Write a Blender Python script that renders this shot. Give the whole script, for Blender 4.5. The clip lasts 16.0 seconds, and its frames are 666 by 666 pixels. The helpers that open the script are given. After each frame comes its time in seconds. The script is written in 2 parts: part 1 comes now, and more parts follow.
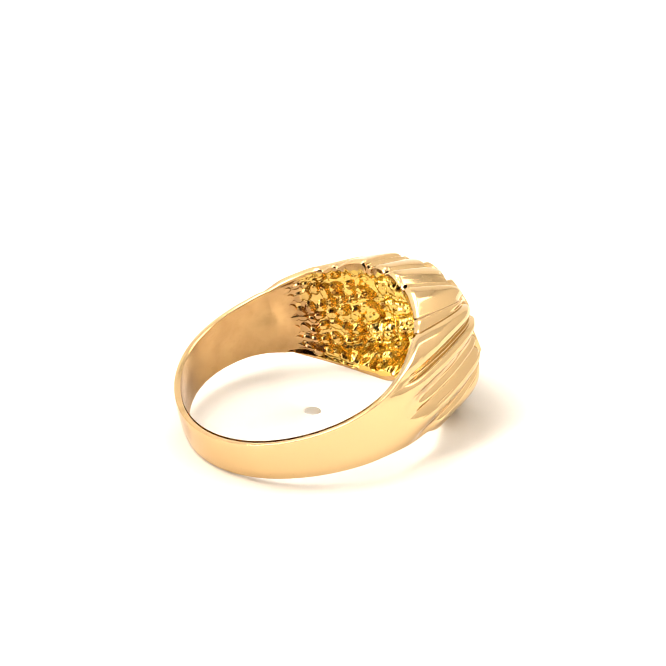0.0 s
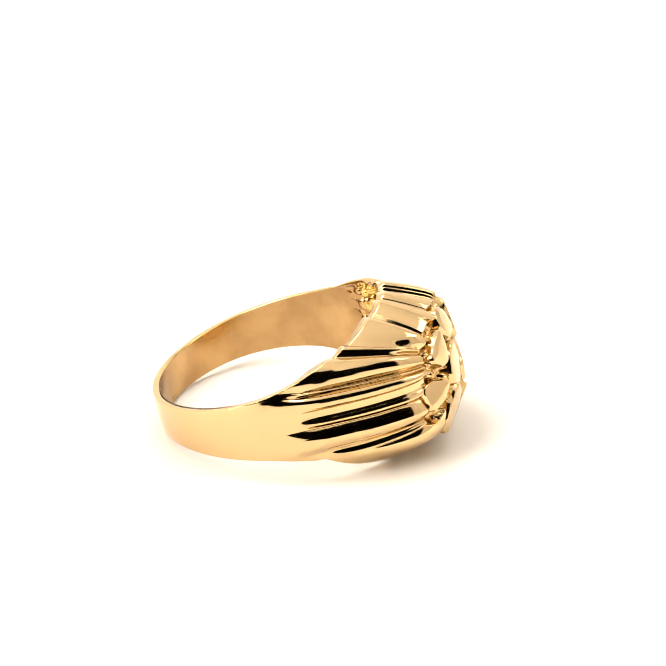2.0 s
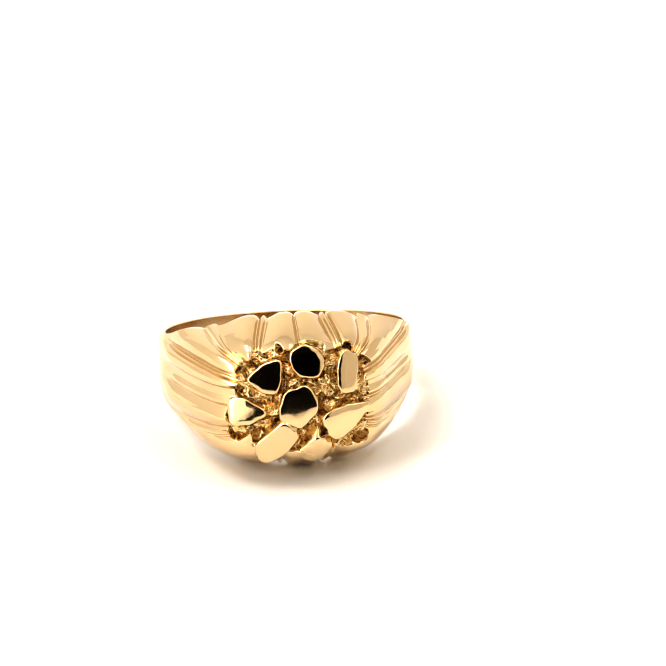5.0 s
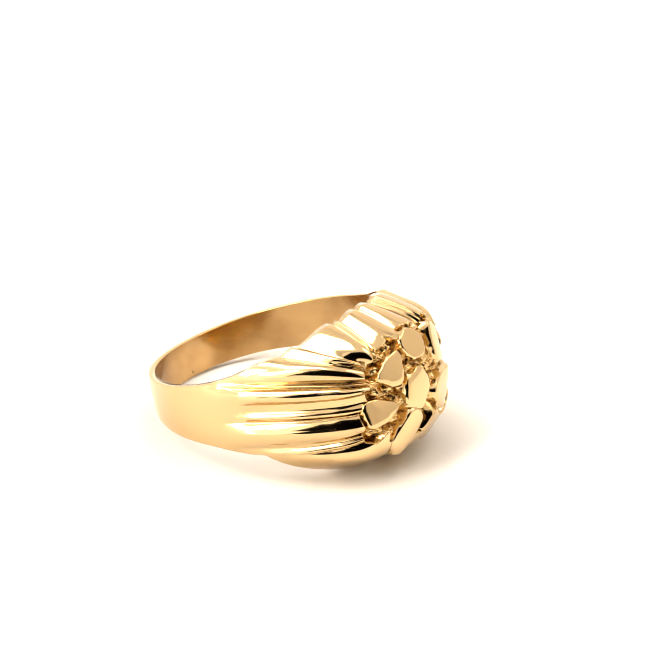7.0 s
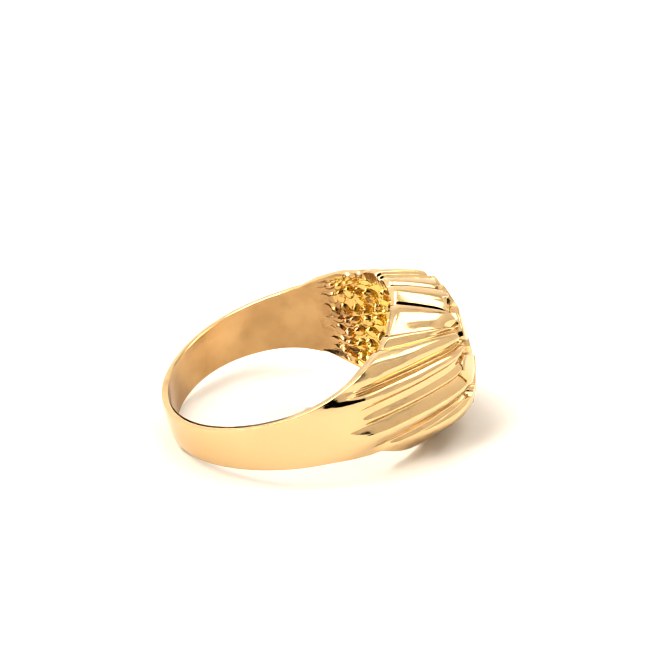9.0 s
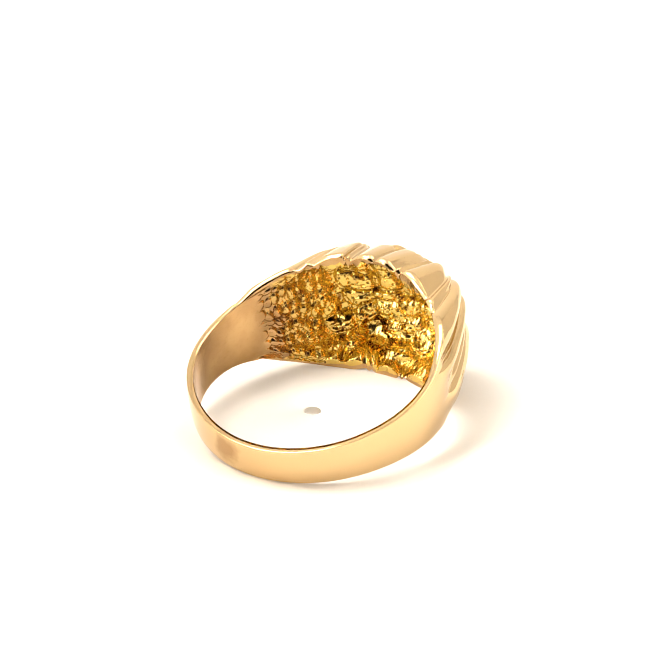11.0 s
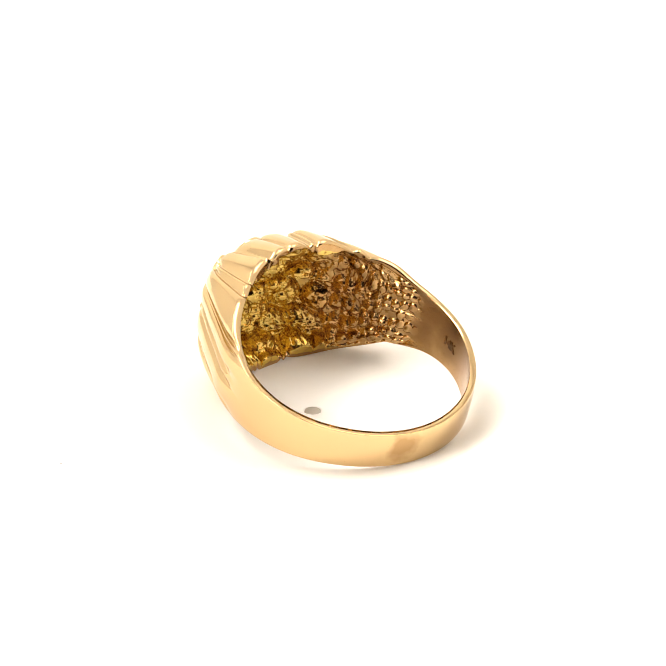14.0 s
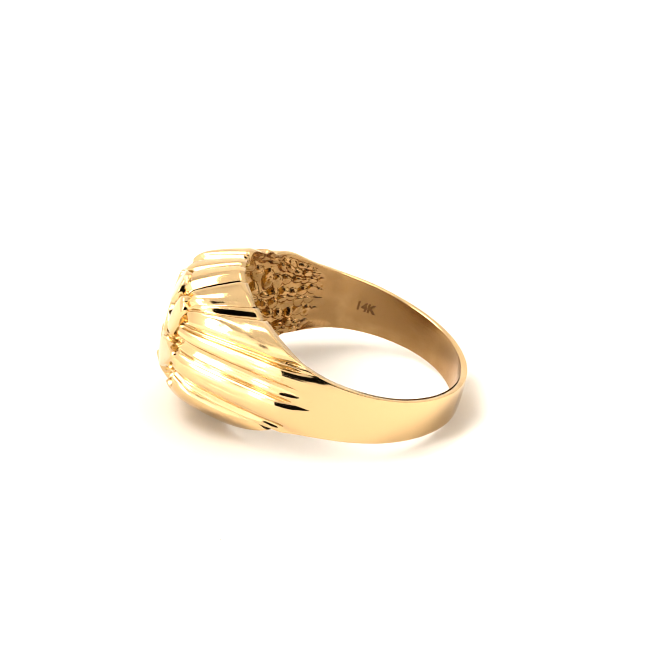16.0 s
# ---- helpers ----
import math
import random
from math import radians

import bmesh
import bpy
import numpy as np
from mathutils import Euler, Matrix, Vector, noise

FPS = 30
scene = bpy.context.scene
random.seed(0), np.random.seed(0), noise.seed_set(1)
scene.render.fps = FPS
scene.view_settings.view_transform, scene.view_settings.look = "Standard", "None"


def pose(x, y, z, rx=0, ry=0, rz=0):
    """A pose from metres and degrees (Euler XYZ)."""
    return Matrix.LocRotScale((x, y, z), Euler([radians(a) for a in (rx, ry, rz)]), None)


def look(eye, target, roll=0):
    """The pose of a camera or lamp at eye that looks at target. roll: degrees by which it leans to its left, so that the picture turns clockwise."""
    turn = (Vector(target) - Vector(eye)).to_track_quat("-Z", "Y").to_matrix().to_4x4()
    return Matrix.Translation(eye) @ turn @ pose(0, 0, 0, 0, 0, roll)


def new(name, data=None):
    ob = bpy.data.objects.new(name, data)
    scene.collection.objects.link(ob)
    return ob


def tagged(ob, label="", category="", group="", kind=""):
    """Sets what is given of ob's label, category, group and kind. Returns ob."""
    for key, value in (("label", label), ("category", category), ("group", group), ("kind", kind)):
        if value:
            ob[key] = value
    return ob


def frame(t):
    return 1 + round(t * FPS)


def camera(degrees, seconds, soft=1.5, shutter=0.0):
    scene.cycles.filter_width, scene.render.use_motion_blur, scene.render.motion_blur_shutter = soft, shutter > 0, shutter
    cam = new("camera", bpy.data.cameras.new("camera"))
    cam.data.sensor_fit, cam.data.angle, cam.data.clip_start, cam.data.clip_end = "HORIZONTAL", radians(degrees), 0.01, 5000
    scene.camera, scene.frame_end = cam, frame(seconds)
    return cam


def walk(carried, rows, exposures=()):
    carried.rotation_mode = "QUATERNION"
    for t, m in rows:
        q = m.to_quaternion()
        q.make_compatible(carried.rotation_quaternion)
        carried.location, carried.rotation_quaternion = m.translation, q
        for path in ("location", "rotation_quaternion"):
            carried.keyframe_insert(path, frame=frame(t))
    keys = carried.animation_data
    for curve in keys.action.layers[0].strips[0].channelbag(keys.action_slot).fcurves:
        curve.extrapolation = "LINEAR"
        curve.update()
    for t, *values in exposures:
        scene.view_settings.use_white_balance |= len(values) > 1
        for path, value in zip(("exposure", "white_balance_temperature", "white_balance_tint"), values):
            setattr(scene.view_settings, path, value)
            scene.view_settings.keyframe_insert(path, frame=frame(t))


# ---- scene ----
# The turntable's axis is the world's z axis; the platter's top is z = 0.
FOV = 13.91
EYE = Vector((0.0, -0.1804, 0.0970))
AIM = Vector((0.001511, 0.0, 0.006450))
cam = camera(FOV, 16.0, soft=1.2)
walk(cam, [(0.0, look(EYE, AIM, 0.22)), (16.0, look(EYE, AIM, 0.22))])

SPIN = 23.62          # degrees a second
TURN_BACK = 5.013     # seconds: the platter reverses


def spin_rows():
    times = [0, 1, 2, 3, 4, 4.4, 4.7, 4.9, 5.0, 5.1, 5.3, 5.6, 6, 7, 8, 9, 10, 11, 12, 13, 14, 15, 16]
    return [(t, pose(0, 0, 0, 0, 0, SPIN * (abs(t - TURN_BACK) - 7.58))) for t in times]


# ---- light ----
world = bpy.data.worlds.new("world")
scene.world = world
world.use_nodes = True
world.node_tree.nodes["Background"].inputs[0].default_value = (1, 1, 1, 1)
world.node_tree.nodes["Background"].inputs[1].default_value = 0.01
scene.view_settings.exposure = 0.0


def area_lamp(name, place, target, sx, sy, power, colour=(1, 1, 1)):
    data = bpy.data.lights.new(name, "AREA")
    data.shape, data.size, data.size_y, data.energy, data.color = "RECTANGLE", sx, sy, power, colour
    ob = new(name, data)
    ob.matrix_world = look(place, target)
    return ob


WARM = (1.0, 0.91, 0.795)
area_lamp("led_panel_lamp", (-0.13, 0.01, 0.39), (-0.03, 0, 0), 0.20, 0.42, 2.9, WARM)
area_lamp("led_panel_lamp", (0.13, 0.01, 0.39), (0.03, 0, 0), 0.20, 0.42, 1.12, WARM)
area_lamp("led_strip_lamp", (-0.242, -0.165, 0.12), (0, 0, 0.01), 0.06, 0.30, 1.2, WARM)


# ---- materials ----
def material(name, colour, rough, metal=0.0):
    m = bpy.data.materials.new(name)
    m.use_nodes = True
    b = m.node_tree.nodes["Principled BSDF"]
    b.inputs["Base Color"].default_value = (*colour, 1)
    b.inputs["Roughness"].default_value = rough
    b.inputs["Metallic"].default_value = metal
    return m, m.node_tree, b


def noise_to(nt, b, scale, lo, hi, socket, detail=4.0):
    co = nt.nodes.new("ShaderNodeTexCoord")
    n = nt.nodes.new("ShaderNodeTexNoise")
    n.inputs["Scale"].default_value, n.inputs["Detail"].default_value = scale, detail
    r = nt.nodes.new("ShaderNodeMapRange")
    r.inputs["To Min"].default_value, r.inputs["To Max"].default_value = lo, hi
    r.inputs["From Min"].default_value, r.inputs["From Max"].default_value = 0.2, 0.8
    nt.links.new(co.outputs["Object"], n.inputs["Vector"])
    nt.links.new(n.outputs["Fac"], r.inputs["Value"])
    nt.links.new(r.outputs["Result"], b.inputs[socket])
    return n


def bump(nt, b, src, strength, distance):
    k = nt.nodes.new("ShaderNodeBump")
    k.inputs["Strength"].default_value, k.inputs["Distance"].default_value = strength, distance
    nt.links.new(src.outputs["Fac"], k.inputs["Height"])
    nt.links.new(k.outputs["Normal"], b.inputs["Normal"])


GOLD = (0.625, 0.447, 0.23)
gold, nt, b = material("polished_gold", GOLD, 0.08, 1.0)
n = noise_to(nt, b, 420, 0.05, 0.13, "Roughness")
bump(nt, b, n, 0.05, 0.0001)
gold_band, nt, b = material("polished_gold_with_stain", GOLD, 0.08, 1.0)
n = noise_to(nt, b, 420, 0.05, 0.13, "Roughness")
bump(nt, b, n, 0.05, 0.0001)
# a dull solder stain at the back of the shank
co = nt.nodes.new("ShaderNodeTexCoord")
wob = nt.nodes.new("ShaderNodeTexNoise")
wob.inputs["Scale"].default_value = 900
away = nt.nodes.new("ShaderNodeVectorMath")
away.operation = "DISTANCE"
away.inputs[1].default_value = (-0.00195, -0.0092, 0.0002)
add = nt.nodes.new("ShaderNodeMath")
add.operation = "MULTIPLY_ADD"
add.inputs[1].default_value = 0.0016
edge = nt.nodes.new("ShaderNodeMapRange")
edge.inputs["From Min"].default_value, edge.inputs["From Max"].default_value = 0.0015, 0.0023
edge.inputs["To Min"].default_value, edge.inputs["To Max"].default_value = 1.0, 0.0
tint = nt.nodes.new("ShaderNodeMixRGB")
tint.inputs[1].default_value, tint.inputs[2].default_value = (*GOLD, 1), (0.42, 0.265, 0.12, 1)
nt.links.new(co.outputs["Object"], wob.inputs["Vector"])
nt.links.new(co.outputs["Object"], away.inputs[0])
nt.links.new(wob.outputs["Fac"], add.inputs[0])
nt.links.new(away.outputs["Value"], add.inputs[2])
nt.links.new(add.outputs["Value"], edge.inputs["Value"])
nt.links.new(edge.outputs["Result"], tint.inputs[0])
nt.links.new(tint.outputs[0], b.inputs["Base Color"])
gold_satin, nt, b = material("satin_gold", (0.62, 0.40, 0.19), 0.2, 1.0)
n = noise_to(nt, b, 260, 0.10, 0.26, "Roughness")
bump(nt, b, n, 0.12, 0.0002)
# a tiny dark casting pit inside the back of the shank
co = nt.nodes.new("ShaderNodeTexCoord")
away = nt.nodes.new("ShaderNodeVectorMath")
away.operation = "DISTANCE"
away.inputs[1].default_value = (-0.0003, -0.00884, -0.00115)
edge = nt.nodes.new("ShaderNodeMapRange")
edge.inputs["From Min"].default_value, edge.inputs["From Max"].default_value = 0.00010, 0.00018
tint = nt.nodes.new("ShaderNodeMixRGB")
tint.inputs[1].default_value = (0.03, 0.02, 0.012, 1)
# its colour is mottled between two golds
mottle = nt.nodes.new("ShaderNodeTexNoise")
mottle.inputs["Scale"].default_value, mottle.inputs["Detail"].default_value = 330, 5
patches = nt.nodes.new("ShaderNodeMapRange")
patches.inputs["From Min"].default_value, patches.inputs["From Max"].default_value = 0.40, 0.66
tone = nt.nodes.new("ShaderNodeMixRGB")
tone.inputs[1].default_value, tone.inputs[2].default_value = (0.55, 0.35, 0.155, 1), (0.40, 0.235, 0.10, 1)
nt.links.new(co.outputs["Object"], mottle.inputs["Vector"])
# the darker gold takes up more of one side than of the other
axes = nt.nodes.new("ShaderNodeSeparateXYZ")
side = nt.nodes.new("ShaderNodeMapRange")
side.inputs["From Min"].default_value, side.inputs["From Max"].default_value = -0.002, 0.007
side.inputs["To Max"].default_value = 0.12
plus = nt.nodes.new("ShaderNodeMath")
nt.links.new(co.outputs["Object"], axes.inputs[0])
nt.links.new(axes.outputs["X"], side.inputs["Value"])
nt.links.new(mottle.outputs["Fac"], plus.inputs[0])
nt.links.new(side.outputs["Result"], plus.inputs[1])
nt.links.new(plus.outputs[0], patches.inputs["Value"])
nt.links.new(patches.outputs["Result"], tone.inputs[0])
nt.links.new(tone.outputs[0], tint.inputs[2])
nt.links.new(co.outputs["Object"], away.inputs[0])
nt.links.new(away.outputs["Value"], edge.inputs["Value"])
nt.links.new(edge.outputs["Result"], tint.inputs[0])
nt.links.new(tint.outputs[0], b.inputs["Base Color"])


def cast_gold(name, clean, residue):
    """Gold as it left the mould: fine relief, and residue in scattered pits."""
    m, nt, b = material(name, clean, 0.2, 1.0)
    n = noise_to(nt, b, 2400, 0.08, 0.26, "Roughness", 3.0)
    bump(nt, b, n, 0.3, 0.0001)
    co = nt.nodes.new("ShaderNodeTexCoord")
    pits = nt.nodes.new("ShaderNodeTexNoise")
    pits.inputs["Scale"].default_value, pits.inputs["Detail"].default_value = 1500, 3
    few = nt.nodes.new("ShaderNodeMapRange")
    few.inputs["From Min"].default_value, few.inputs["From Max"].default_value = 0.58, 0.70
    tint = nt.nodes.new("ShaderNodeMixRGB")
    tint.inputs[1].default_value, tint.inputs[2].default_value = (*clean, 1), (*residue, 1)
    nt.links.new(co.outputs["Object"], pits.inputs["Vector"])
    nt.links.new(pits.outputs["Fac"], few.inputs["Value"])
    nt.links.new(few.outputs["Result"], tint.inputs[0])
    nt.links.new(tint.outputs[0], b.inputs["Base Color"])
    return m, nt, tint, co


gold_ground = cast_gold("pitted_gold", (0.60, 0.405, 0.175), (0.24, 0.125, 0.045))[0]
gold_cast, nt, tint, co = cast_gold("cast_gold", (0.71, 0.50, 0.13), (0.26, 0.13, 0.035))
# the bright yellow finish passes into the redder gold of the shank on both sides
axes = nt.nodes.new("ShaderNodeSeparateXYZ")
sides = []
for sign, near, far in ((1, 0.0028, 0.0062), (-1, 0.0052, 0.0088)):
    times = nt.nodes.new("ShaderNodeMath")
    times.operation = "MULTIPLY"
    times.inputs[1].default_value = sign
    ramp = nt.nodes.new("ShaderNodeMapRange")
    ramp.interpolation_type = "SMOOTHSTEP"
    ramp.inputs["From Min"].default_value, ramp.inputs["From Max"].default_value = near, far
    nt.links.new(axes.outputs["X"], times.inputs[0])
    nt.links.new(times.outputs[0], ramp.inputs["Value"])
    sides.append(ramp)
both = nt.nodes.new("ShaderNodeMath")
both.operation = "MAXIMUM"
finish = nt.nodes.new("ShaderNodeMixRGB")
finish.inputs[1].default_value, finish.inputs[2].default_value = (0.71, 0.50, 0.13, 1), (0.52, 0.325, 0.14, 1)
nt.links.new(co.outputs["Object"], axes.inputs[0])
nt.links.new(sides[0].outputs["Result"], both.inputs[0])
nt.links.new(sides[1].outputs["Result"], both.inputs[1])
nt.links.new(both.outputs[0], finish.inputs[0])
nt.links.new(finish.outputs[0], tint.inputs[1])
stamped, nt, b = material("stamped_gold", (0.17, 0.09, 0.035), 0.45, 1.0)
n = noise_to(nt, b, 2500, 0.35, 0.6, "Roughness")
bump(nt, b, n, 0.3, 0.00005)
white, nt, b = material("white_acrylic", (0.93, 0.93, 0.93), 0.45)
n = noise_to(nt, b, 60, 0.4, 0.5, "Roughness")
tent, nt, b = material("white_tent_fabric", (0.89, 0.89, 0.89), 0.9)
n = noise_to(nt, b, 900, 0.85, 0.95, "Roughness")
bump(nt, b, n, 0.2, 0.0005)
# darker copy of the tent fabric: the right side's weaker light put into colour
tent_side, nt, b = material("shaded_tent_fabric", (0.70, 0.68, 0.65), 0.9)
n = noise_to(nt, b, 900, 0.85, 0.95, "Roughness")
bump(nt, b, n, 0.2, 0.0005)
dark, nt, b = material("dark_room_wall", (0.012, 0.012, 0.012), 0.9)
noise_to(nt, b, 6, 0.8, 0.95, "Roughness")
steel, nt, b = material("dull_steel", (0.52, 0.50, 0.47), 0.45, 0.5)
noise_to(nt, b, 2000, 0.35, 0.6, "Roughness")


# ---- builders ----
def mesh_of(name, verts, faces, mat, smooth=True):
    me = bpy.data.meshes.new(name)
    me.from_pydata([tuple(map(float, v)) for v in verts], [], faces)
    me.materials.append(mat)
    if smooth:
        me.polygons.foreach_set("use_smooth", [True] * len(me.polygons))
    me.update()
    return me


def part(name, me, parent, label=""):
    ob = new(name, me)
    ob.parent = parent
    return tagged(ob, label) if label else ob


def slab(name, lo, hi, mat, bevel=0.0):
    bm = bmesh.new()
    bmesh.ops.create_cube(bm, size=1)
    lo, hi = Vector(lo), Vector(hi)
    for v in bm.verts:
        v.co = Vector(((lo[i] + hi[i]) / 2 + v.co[i] * (hi[i] - lo[i]) for i in range(3)))
    if bevel:
        bmesh.ops.bevel(bm, geom=bm.edges[:], offset=bevel, segments=2, affect="EDGES")
    me = bpy.data.meshes.new(name)
    bm.to_mesh(me)
    bm.free()
    me.materials.append(mat)
    return new(name, me)


def turned(name, profile, mat, seg=128):
    """A body of revolution round z from (radius, height) pairs."""
    verts, faces = [], []
    for r, z in profile:
        for k in range(seg):
            a = 2 * math.pi * k / seg
            verts.append((r * math.cos(a), r * math.sin(a), z))
    for i in range(len(profile) - 1):
        for k in range(seg):
            k2 = (k + 1) % seg
            faces.append((i * seg + k, i * seg + k2, (i + 1) * seg + k2, (i + 1) * seg + k))
    return mesh_of(name, verts, faces, mat)


# ---- light tent: white sides and roof, its front open to a dark room ----
def setting(name, lo, hi, mat, label, category="wall"):
    tagged(slab(name, lo, hi, mat), label, category, kind="structure")


setting("floor", (-0.264, -0.21, -0.034), (0.264, 0.304, -0.030), white, "plain white base under the turntable", "floor")
setting("wall_north", (-0.26, 0.30, -0.03), (0.26, 0.304, 0.40), tent, "white fabric back of a small light tent")
setting("wall_west", (-0.264, -0.21, -0.03), (-0.26, 0.304, 0.40), tent, "white fabric side of a small light tent")
setting("wall_east", (0.26, -0.21, -0.03), (0.264, 0.304, 0.40), tent_side, "fabric side of a small light tent, painted darker as the dimmer side")
setting("wall_south", (-0.26, -0.21, 0.35), (0.26, -0.206, 0.40), tent, "white fabric flap over the open front")
setting("wall_south_side", (-0.26, -0.21, -0.03), (-0.152, -0.206, 0.35), tent, "white fabric flap beside the open front")
setting("wall_south_edge", (0.15, -0.21, -0.03), (0.26, -0.206, 0.35), tent_side, "fabric flap beside the open front, painted darker as the dimmer side")
setting("ceiling", (-0.264, -0.21, 0.40), (0.264, 0.304, 0.404), tent, "white fabric roof of the light tent", "ceiling")
for nm, lo, hi in (("room_wall_south", (-0.6, -0.91, -0.034), (0.6, -0.90, 0.8)), ("room_wall_west", (-0.61, -0.91, -0.034), (-0.6, 0.36, 0.8)),
                   ("room_wall_east", (0.6, -0.91, -0.034), (0.61, 0.36, 0.8)), ("room_wall_north", (-0.6, 0.35, -0.034), (0.6, 0.36, 0.8)),
                   ("room_ceiling", (-0.6, -0.91, 0.8), (0.6, 0.36, 0.81)), ("room_floor", (-0.6, -0.91, -0.044), (0.6, 0.36, -0.036))):
    setting(nm, lo, hi, dark, "unlit dark room round the tent", nm.split("_")[1])

# ---- turntable ----
turntable = tagged(new("turntable"), "white glossy motor turntable with a small centre pin", "turntable")
part("platter", turned("platter", [(0.00066, -0.0008), (0.00066, -0.0001), (0.00074, 0.0), (0.148, 0.0), (0.15, -0.002), (0.15, -0.012), (0.0001, -0.012)], white), turntable)
part("centre_pin", turned("centre_pin", [(0.00001, -0.00001), (0.0005, -0.00002), (0.00061, -0.00006), (0.00063, -0.0009)], steel, 48), turntable, "dull grey metal centre pin")
part("base", turned("base", [(0.0001, -0.012), (0.11, -0.012), (0.115, -0.014), (0.115, -0.0296), (0.0001, -0.0296)], white), turntable)

# ---- ring ----
# Ring space, in millimetres: x across the finger, y towards the head, z along the finger.
R_OUT, R_IN = 9.42, 8.95
RING_PLACE = Matrix.Translation((0.00197, -0.00207, 0.00372)) @ Euler((0, 0, radians(4.5))).to_matrix().to_4x4() @ Euler((radians(13.8), 0, 0)).to_matrix().to_4x4() @ Euler((0, radians(0.5), 0)).to_matrix().to_4x4()
W_KNOTS = ([0, 20, 40, 60, 80, 100, 120, 150, 180], [5.45, 5.25, 4.42, 3.3, 2.43, 2.0, 1.72, 1.48, 1.4])
H_KNOTS = ([0, 12, 25, 35, 50, 65, 80, 95, 180], [4.1, 4.05, 3.5, 2.3, 1.0, 0.42, 0.12, 0.0, 0.0])
SAG_KNOTS = ([0, 25, 50, 75, 120, 180], [-0.45, -0.42, -0.25, -0.05, 0.0, -0.1])     # the head hangs a little below the shank's middle

# the hoop is bent a little out of round: angle, millimetres
BENT = ([-180, -146, -111, -88, -62, -40, -15, 0, 34, 69, 92, 116, 150, 180], [-0.12, -0.13, 0.0, -0.09, -0.27, -0.42, -0.22, -0.13, 0.16, 0.04, -0.06, -0.2, -0.15, -0.12])


def smooth_interp(x, knots):
    """Cubic through evenly blended knots, without overshoot to speak of."""
    kx, ky = np.array(knots[0], float), np.array(knots[1], float)
    s = np.gradient(ky, kx)
    s[0] = s[-1] = 0
    i = np.clip(np.searchsorted(kx, x, side="right") - 1, 0, len(kx) - 2)
    h = kx[i + 1] - kx[i]
    t = (x - kx[i]) / h
    return (2 * t**3 - 3 * t**2 + 1) * ky[i] + (t**3 - 2 * t**2 + t) * h * s[i] + (3 * t**2 - 2 * t**3) * ky[i + 1] + (t**3 - t**2) * h * s[i + 1]


def sstep(a, b, x):
    t = np.clip((x - a) / (b - a), 0, 1)
    return t * t * (3 - 2 * t)


def value_noise(x, y, seed):
    """Smooth noise on a plane, 0 to 1, one cell a unit."""
    def h(i, j):
        v = np.sin(i * 127.1 + j * 311.7 + seed * 74.7) * 43758.5453
        return v - np.floor(v)
    i, j = np.floor(x), np.floor(y)
    u, v = x - i, y - j
    u, v = u * u * (3 - 2 * u), v * v * (3 - 2 * v)
    return (h(i, j) * (1 - u) + h(i + 1, j) * u) * (1 - v) + (h(i, j + 1) * (1 - u) + h(i + 1, j + 1) * u) * v


def beads(x, y, seed, jitter=0.7, squash=1.0):
    """Distance to the nearest of one random point a cell."""
    best = np.full(x.shape, 9.0)
    i0, j0 = np.floor(x), np.floor(y)
    for di in (-1, 0, 1):
        for dj in (-1, 0, 1):
            i, j = i0 + di, j0 + dj
            a = np.sin(i * 127.1 + j * 311.7 + seed) * 43758.5453
            c = np.sin(i * 269.5 + j * 183.3 + seed) * 43758.5453
            px = i + 0.5 + jitter * (a - np.floor(a) - 0.5)
            py = j + 0.5 + jitter * (c - np.floor(c) - 0.5)
            best = np.minimum(best, np.hypot(x - px, squash * (y - py)))
    return best


XC, ZC = 3.3, 2.0      # core of the fan of ridges
RHO_LOW, RHO_HIGH = 2.16, 4.07      # the upper corners have one ridge more
PITCH = 3.0
ROUND = 1.0
# half section of the head, from the middle of the face to the rim: share of the half width, share of the lift
FACE = [0.0, 0.35, 0.60, 0.80, 1.0]
FACE_S, FACE_C = (FACE, [0.0, 0.44, 0.72, 0.87, 1.0]), (FACE, [1.0, 0.97, 0.80, 0.43, 0.0])


def fan(X, z):
    """Signed place along the core's edge, from which the ridges radiate; the core's corners are rounded."""
    ax, az = np.abs(X), np.abs(z)
    xc, zc = XC - ROUND, ZC - ROUND
    dx, dz = np.maximum(ax - xc, 0), np.maximum(az - zc, 0)
    ang = np.arctan2(dz, dx / (1 + dx / 2.0) + 1e-9) / (math.pi / 2)
    span = np.where(z > 0, RHO_HIGH, RHO_LOW) * math.pi / 2 + 2 * ROUND
    along = np.where(dx <= 1e-6, zc + span + (xc - ax), np.where(dz <= 1e-6, az, zc + span * ang))
    return np.sign(z) * along


def nugget_zone(X, z):
    step = np.sin(np.floor((fan(X, z) + 0.3) / 1.5) * 12.9898 + np.sign(X)) * 43758.5453
    edge = 0.9 * (value_noise(X * 1.3 + 9, z * 1.3 + 5, 3) - 0.5) + 1.15 * (step - np.floor(step) - 0.5)
    d = np.hypot(np.maximum(np.abs(X + 0.2) - 2.4, 0), np.maximum(np.abs(z) - 2.0, 0)) + edge
    return 1 - sstep(1.35, 1.6, d)


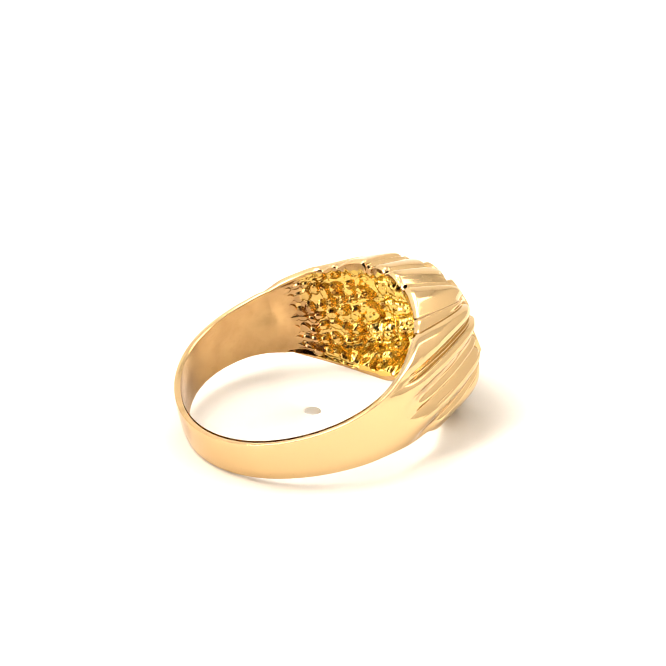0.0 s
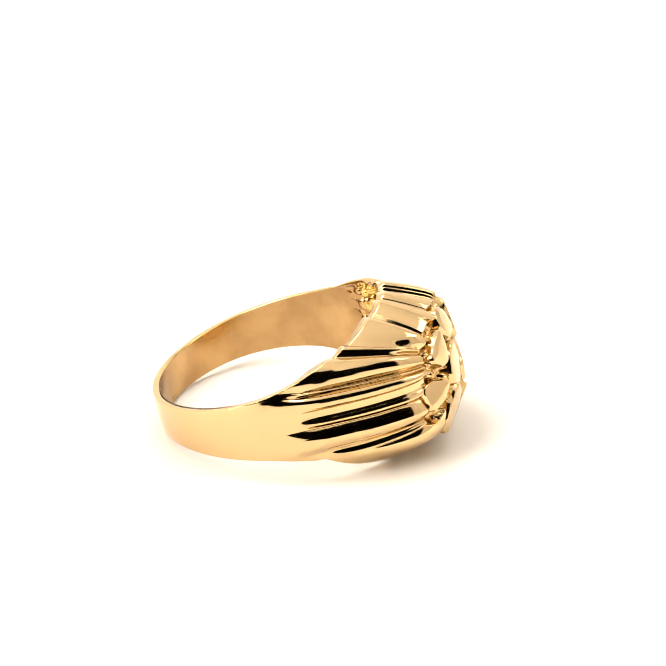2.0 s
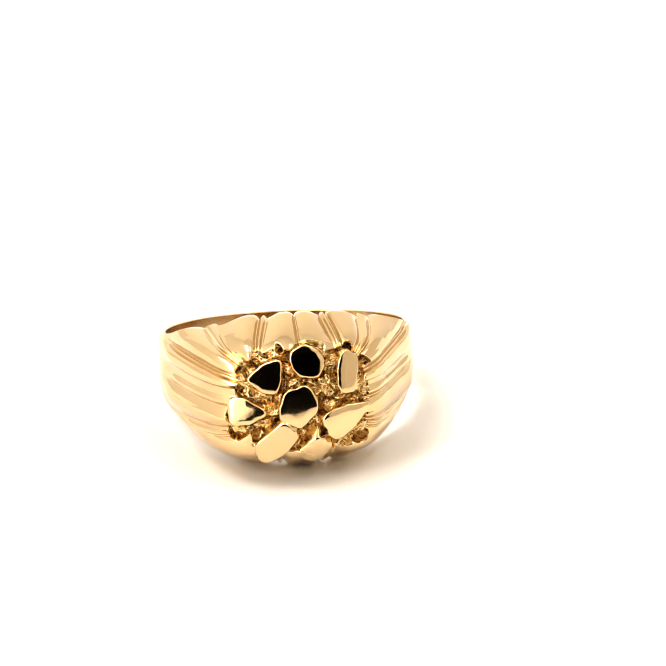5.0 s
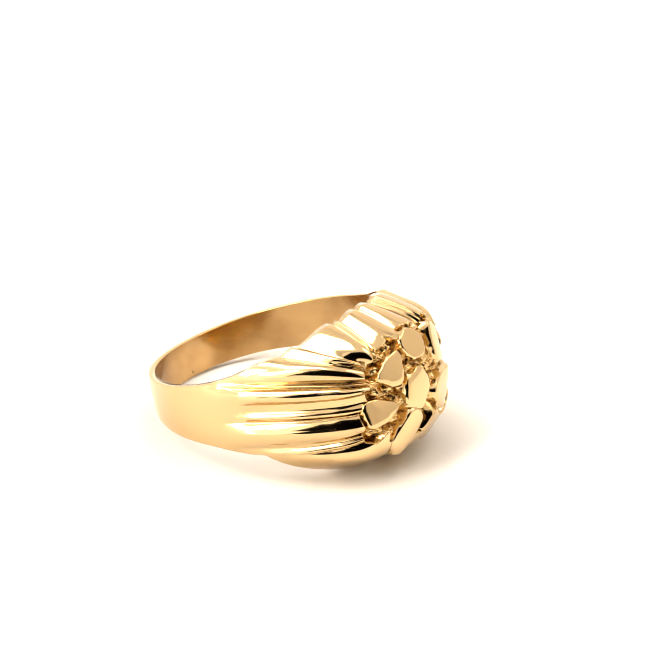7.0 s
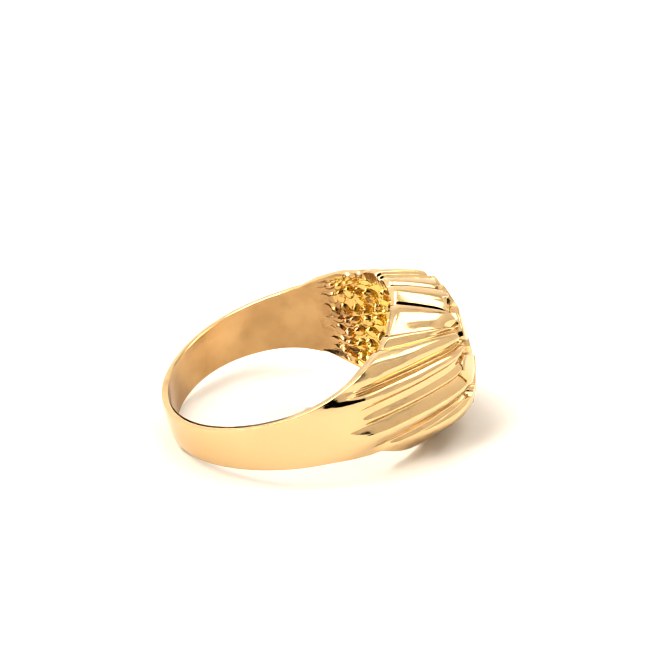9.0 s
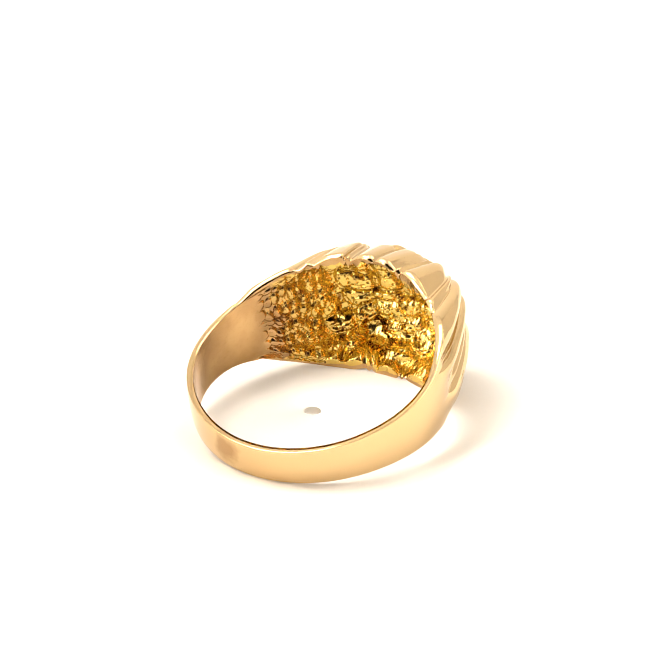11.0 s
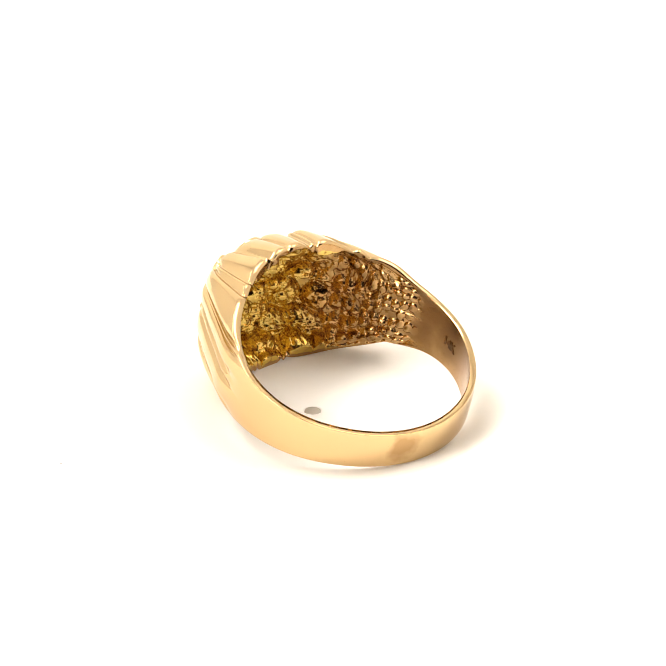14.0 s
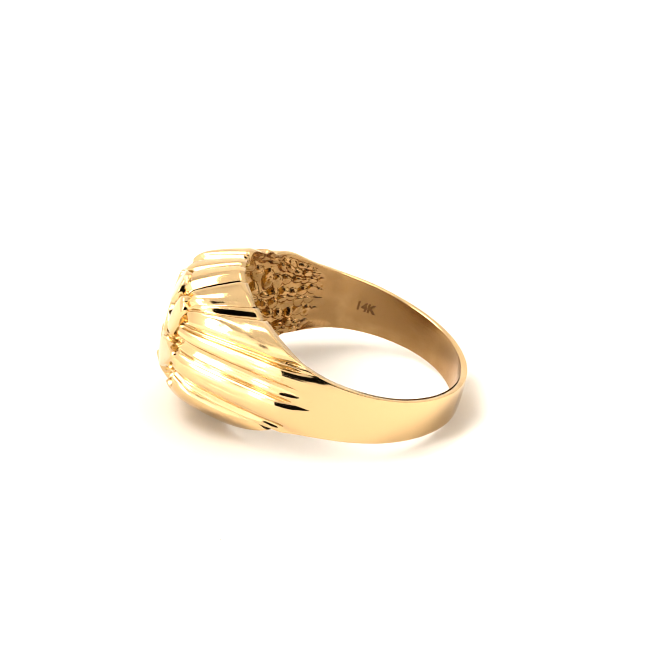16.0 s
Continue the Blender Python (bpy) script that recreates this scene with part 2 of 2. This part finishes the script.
def outer_lift(phi, X, z):
    """Ridges and cast nugget ground, as a lift along the surface's normal."""
    along = fan(X, z)
    place = (along + np.where(X > 0, 0.3, 0.1)) / PITCH
    # the grooves of the upper corner lie wider apart
    place = place + np.interp(place, [-1.24, 0.1, 1.72, 2.55, 3.0], [0.34, 0.0, -0.62, -0.44, 0.0])
    f = place % 1.0
    # one shoulder's grooves run further down the shank
    other = sstep(2, 4, -X)
    phi = np.abs(phi) - 12 * other
    # each broad ridge is set off by a thin one between two grooves
    thin = np.where(f < 0.20, np.sin(math.pi * f / 0.20) ** 2, 0)
    # the broad one rises slowly from below and turns over steeply at its upper side
    skew = np.clip((f - 0.20) / 0.80, 0, 1) ** 1.45
    broad = np.where(f >= 0.20, 1 - np.abs(2 * skew - 1) ** (2.5 + 3.0 * other), 0)
    fade = 1 - sstep(60, 82, np.abs(phi) + 7 * np.minimum(f, 1 - f) * 2)
    fade2 = 1 - sstep(52, 72, np.abs(phi))
    ridges = 0.46 * fade * (broad - 0.52) + 0.27 * fade2 * thin
    ridges = ridges + 0.022 * fade2 * (value_noise(along * 4.5, X * 0.5, 11) - 0.5)
    ridges = ridges * (1 - 0.15 * other)      # and it is worn flatter
    bead = np.sqrt(np.clip(1 - (beads(X * 1.1, z * 1.1, 2.0) / 0.62) ** 2, 0, 1))
    pit = beads(X * 2.3 + 4, z * 2.3, 6.0, 1.0)
    ground = -0.72 + 0.48 * bead - 0.12 * np.clip(1 - pit / 0.4, 0, 1) + 0.34 * (value_noise(X * 2.6, z * 2.6, 8) - 0.5) + 0.20 * (value_noise(X * 6, z * 6, 23) - 0.5)
    m = nugget_zone(X, z)
    return ridges * (1 - m) + ground * m


def section(phi_deg):
    """Half width, head lift and sag at one angle round the ring."""
    a = np.abs(phi_deg)
    return smooth_interp(a, W_KNOTS), np.maximum(smooth_interp(a, H_KNOTS), 0), smooth_interp(a, SAG_KNOTS)


def dome(phi, z):
    """Radius of the plain head, in mm, at an angle and a height."""
    w, h, sag = (float(v) for v in section(np.array(float(phi))))
    p = np.linspace(0, 1, 200)
    return R_OUT + float(smooth_interp(np.array(float(phi)), BENT)) + h * float(np.interp(min(abs((z - sag) / w), 1), smooth_interp(p, FACE_S), smooth_interp(p, FACE_C)))


def ring_band():
    a = np.concatenate([np.arange(-180, -90, 1.0), np.arange(-90, 90, 0.21), np.arange(90, 180, 1.0)])
    nb, ni = 480, 170
    PH, P = np.meshgrid(a, np.linspace(-1, 1, nb), indexing="ij")
    w, h, sag = section(PH)
    ap = np.abs(P)
    plain = sstep(0.0, 0.8, h)
    zc = w * np.sign(P) * (smooth_interp(ap, FACE_S) * plain + ap * (1 - plain))
    rise = h * smooth_interp(ap, FACE_C) + 0.10 * np.sqrt(1 - ap**2)
    X = np.radians(PH) * 11.0
    head = sstep(0.02, 0.5, h)
    lift = outer_lift(PH, X, zc) * head
    nz = np.sign(P) * sstep(0.3, 0.8, ap) * 0.85 * plain
    nr = np.sqrt(np.clip(1 - nz**2, 0, 1))
    r_o = R_OUT + rise + lift * nr
    r_o = np.maximum(r_o, R_IN + 0.12)
    z_o = zc + sag + lift * nz
    # inside: the hollow of the head with its cast beads
    s = np.concatenate([[1.0, 0.992], np.linspace(0.98, -0.98, ni - 4), [-0.992, -1.0]])
    PI, SI = np.meshgrid(a, s, indexing="ij")
    w, h, sag = section(PI)
    lo, hi = z_o[:, :1], z_o[:, -1:]
    zi = (lo + hi) / 2 + SI * (hi - lo) / 2
    Xi = np.radians(PI) * 10.0
    far = np.where(PI > 0, PI * 0.94, -PI * 80 / 70)
    hollow = sstep(1.0, 0.93, np.abs(SI)) * (1 - sstep(64, 80, far))
    pp = np.linspace(0, 1, 200)
    si = np.clip(np.abs(zi - sag) / w, 0, 1)
    shell = np.interp(si, smooth_interp(pp, FACE_S), smooth_interp(pp, FACE_C))
    depth = np.maximum(h * shell - 0.45, 0)
    mid = 1 - sstep(22, 36, np.abs(PI))
    Vi = np.sign(zi - sag) * np.interp(si, smooth_interp(pp, FACE_S), pp) * (w + 0.7 * h)
    # strings of beads run out along the shoulders, larger lumps fill the middle
    wave = 0.5 * (value_noise(Xi * 0.5, Vi * 0.4, 21) - 0.5)
    lane = np.sign(zi - sag) * np.interp(si, smooth_interp(pp, FACE_S), pp) * 4.2 + 2 * wave
    string = np.sqrt(np.clip(1 - (beads(Xi * 1.3, lane, 5.0, 0.45, 1.4) / 0.60) ** 2, 0, 1))
    string = string * (1 - sstep(56, 73, far)) * (0.35 + 0.9 * value_noise(Xi * 0.8, lane * 0.9, 17))
    row = np.sqrt(np.clip(1 - (beads(Xi * 1.15 + wave, Vi * 1.15, 9.0, 0.8) / 0.58) ** 2, 0, 1))
    big = np.sqrt(np.clip(1 - (beads(Xi * 0.52 + wave, Vi * 0.50 - wave, 7.0, 0.95) / 0.60) ** 2, 0, 1))
    rough = value_noise(Xi * 4, Vi * 4, 4) - 0.5 + 0.6 * (value_noise(Xi * 9, Vi * 9, 5) - 0.5)
    rough = rough * (1 - sstep(46, 62, far))
    pock = np.clip(1 - beads(Xi * 1.9 + 3, Vi * 1.9, 13.0, 0.9) / 0.22, 0, 1)
    knob = 0.40 * string * (1 - mid) + (0.86 * big + 0.15 * row - 0.16 * pock) * mid + (0.07 - 0.03 * mid) * rough
    wall = sstep(0.5, 0.85, np.interp(si, smooth_interp(pp, FACE_S), pp)) * sstep(0.3, 1.5, h)
    r_i = R_IN + hollow * (depth + 0.25 - knob * (1 - 0.5 * wall))
    zi = zi - np.sign(zi - sag) * wall * hollow * 0.7 * knob
    r_i = np.clip(r_i, R_IN - 0.02, None)
    r_cap = R_OUT + h * shell - 0.5 - 0.25 * (np.abs(PI) < 28)
    r_i = np.where(hollow > 0.01, np.minimum(r_i, np.maximum(r_cap, R_IN)), R_IN)
    rows = []
    for r, zz, ph in ((r_o + smooth_interp(PH, BENT), z_o, PH), (r_i + smooth_interp(PI, BENT), zi, PI)):
        pr = np.radians(ph)
        cp = np.cos(pr)
        rows.append(np.stack([r * np.sin(pr) * 1.004, r * np.where(cp < 0, cp * 0.988, cp), zz], -1))
    loop = np.concatenate(rows, 1)
    na, nl = loop.shape[:2]
    verts = loop.reshape(-1, 3) * 0.001
    i, j = np.meshgrid(np.arange(na), np.arange(nl), indexing="ij")
    i2, j2 = (i + 1) % na, (j + 1) % nl
    faces = np.stack([i * nl + j, i * nl + j2, i2 * nl + j2, i2 * nl + j], -1).reshape(-1, 4)
    me = mesh_of("band", verts, faces.tolist(), gold_band)
    me.materials.append(gold_cast)
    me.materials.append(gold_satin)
    me.materials.append(gold_ground)
    # the hollow and the nugget ground are left as cast
    inner = (j >= nb) & (j < nb + ni - 1)
    left_cast = (hollow > 0.5) & (far + 18 * (value_noise(Xi * 1.1, Vi * 1.1, 15) - 0.5) < 60)
    hol = np.concatenate([np.zeros_like(PH), left_cast], 1) > 0.5
    gr = np.concatenate([nugget_zone(X, zc) * head, np.zeros_like(PI)], 1) > 0.6
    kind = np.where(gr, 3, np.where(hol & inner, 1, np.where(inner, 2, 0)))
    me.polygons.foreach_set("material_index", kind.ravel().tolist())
    return me


def on_head(phi, z, r):
    p = radians(phi)
    return Vector((r * math.sin(p), r * math.cos(p), z))


def nugget(phi, z, a, b, rot, sides, soft, tilt_x, tilt_z, up=0.22):
    """One polished nugget plate: a flat, blunt-cornered top over steep uneven flanks. Sizes in millimetres."""
    seg = 60
    prof = ((1.22, -1.5), (1.12, -0.75), (1.05, -0.30), (1.01, -0.10), (0.97, -0.025), (0.91, 0.0), (0.5, 0.03))
    c = on_head(phi, z, dome(phi, z) + up)
    n = (on_head(phi + 2, z, dome(phi + 2, z)) - on_head(phi - 2, z, dome(phi - 2, z))).cross(
        on_head(phi, z + 0.3, dome(phi, z + 0.3)) - on_head(phi, z - 0.3, dome(phi, z - 0.3))).normalized()
    if n.y < 0:
        n = -n
    tx = Vector((math.cos(radians(phi)), -math.sin(radians(phi)), 0))
    n = (n + tx * tilt_x + Vector((0, 0, tilt_z))).normalized()
    tx = (tx - n * tx.dot(n)).normalized()
    tz = n.cross(tx)
    if tz.z < 0:
        tz = -tz
    cr, sr = math.cos(radians(rot)), math.sin(radians(rot))
    verts, faces = [], []
    for k, h in prof:
        for q in range(seg):
            t = 2 * math.pi * q / seg
            # a polygon with rounded corners
            near = sum(max(0.0, math.cos(t - 2 * math.pi * i / sides)) ** soft for i in range(sides))
            rad = (1 + 0.6 * (near ** (-1 / soft) - 1)) * (0.97 + 0.05 * math.cos(2 * t + phi) + 0.03 * math.sin(5 * t + z))
            rough = 0.07 * min(1.0, -2 * h) * (math.sin(7 * t + phi * 3 + 5 * h) + math.sin(11 * t + z * 5 - 9 * h))
            x, y = a * (k * rad + rough) * math.cos(t), b * (k * rad + rough) * math.sin(t)
            v = c + tx * (x * cr - y * sr) + tz * (x * sr + y * cr) + n * h
            verts.append(v * 0.001)
    for i in range(len(prof) - 1):
        for q in range(seg):
            q2 = (q + 1) % seg
            faces.append((i * seg + q, i * seg + q2, (i + 1) * seg + q2, (i + 1) * seg + q))
    faces.append(tuple(range((len(prof) - 1) * seg, len(prof) * seg)))
    me = mesh_of("nugget", verts, faces, gold)
    me.materials.append(gold_ground)
    me.polygons.foreach_set("material_index", [1 if i < 2 * seg else 0 for i in range(len(me.polygons))])
    return me


def hallmark(text, phi, z, height):
    """Letters stamped on the inside of the shank."""
    cu = bpy.data.curves.new("stamp", "FONT")
    cu.body, cu.size, cu.align_x, cu.align_y, cu.extrude = text, height * 1.35, "CENTER", "CENTER", 0.05
    cu.offset = 0.035
    ob = bpy.data.objects.new("stamp", cu)
    scene.collection.objects.link(ob)
    bpy.context.view_layer.update()
    me = bpy.data.meshes.new_from_object(ob.evaluated_get(bpy.context.evaluated_depsgraph_get()))
    bpy.data.objects.remove(ob)
    for v in me.vertices:
        p = radians(phi) + v.co.x / R_IN
        r = R_IN - v.co.z + float(smooth_interp(np.array(math.degrees(p)), BENT))
        v.co = Vector((r * math.sin(p) * 1.004, r * math.cos(p) * (0.988 if math.cos(p) < 0 else 1), z + v.co.y)) * 0.001
    me.materials.clear()
    me.materials.append(stamped)
    return me


def gold_ring():
    ring = tagged(new("gold_ring"), "yellow gold nugget ring with ridged shoulders lying on its side", "ring")
    shank = part("band", ring_band(), ring, "smooth polished shank widening into ridged shoulders")
    shank.matrix_local = RING_PLACE
    for spec in NUGGETS:
        ob = part("nugget", nugget(*spec), ring, "flat polished gold nugget plate")
        ob.matrix_local = RING_PLACE
    ob = part("hallmark", hallmark("14K", 96.5, 0.05, 0.72), ring, "small stamped hallmark")
    ob.matrix_local = RING_PLACE
    return ring


# angle, height, half sizes, turn, number of sides, sharpness of the corners, tilt across and along
NUGGETS = [
    (10.4, 1.5, 1.0, 1.08, 62, 3, 3.0, 0.0, 0.0),
    (1.3, -0.7, 1.32, 1.55, 15, 5, 5.0, 0.0, -0.02),
    (18.0, -1.0, 1.2, 0.92, 0, 3, 2.6, 0.0, 0.15),
    (-1.8, 2.5, 1.15, 1.25, -30, 5, 5.0, 0.0, 0.0),
    (-14.5, 1.5, 0.85, 1.5, 12, 4, 4.5, 0.0, 0.0),
    (-12.8, -1.9, 1.5, 1.0, -25, 3, 3.2, 0.0, 0.0),
    (8.4, -3.4, 1.85, 1.0, -40, 4, 4.5, 0.0, 0.0),
    (-3.7, -4.1, 1.25, 0.95, -50, 4, 4.5, 0.0, 0.0),
]
ring = gold_ring()


def dust_speck(x, y, size):
    bm = bmesh.new()
    bmesh.ops.create_icosphere(bm, subdivisions=1, radius=size)
    for v in bm.verts:
        v.co = Vector((v.co.x * 1.4 + x, v.co.y + y, v.co.z * 0.6 + size * 0.5))
    me = bpy.data.meshes.new("dust_speck")
    bm.to_mesh(me)
    bm.free()
    me.materials.append(dark)
    return tagged(new("dust_speck", me), "tiny dark dust speck on the platter", "dust", "dust on the platter")


specks = [dust_speck(-0.0197, 0.0031, 0.00005), dust_speck(-0.0039, 0.0215, 0.00003)]


def motions():
    for sp in specks:
        walk(sp, spin_rows())
    walk(turntable, spin_rows())
    walk(ring, spin_rows())


motions()
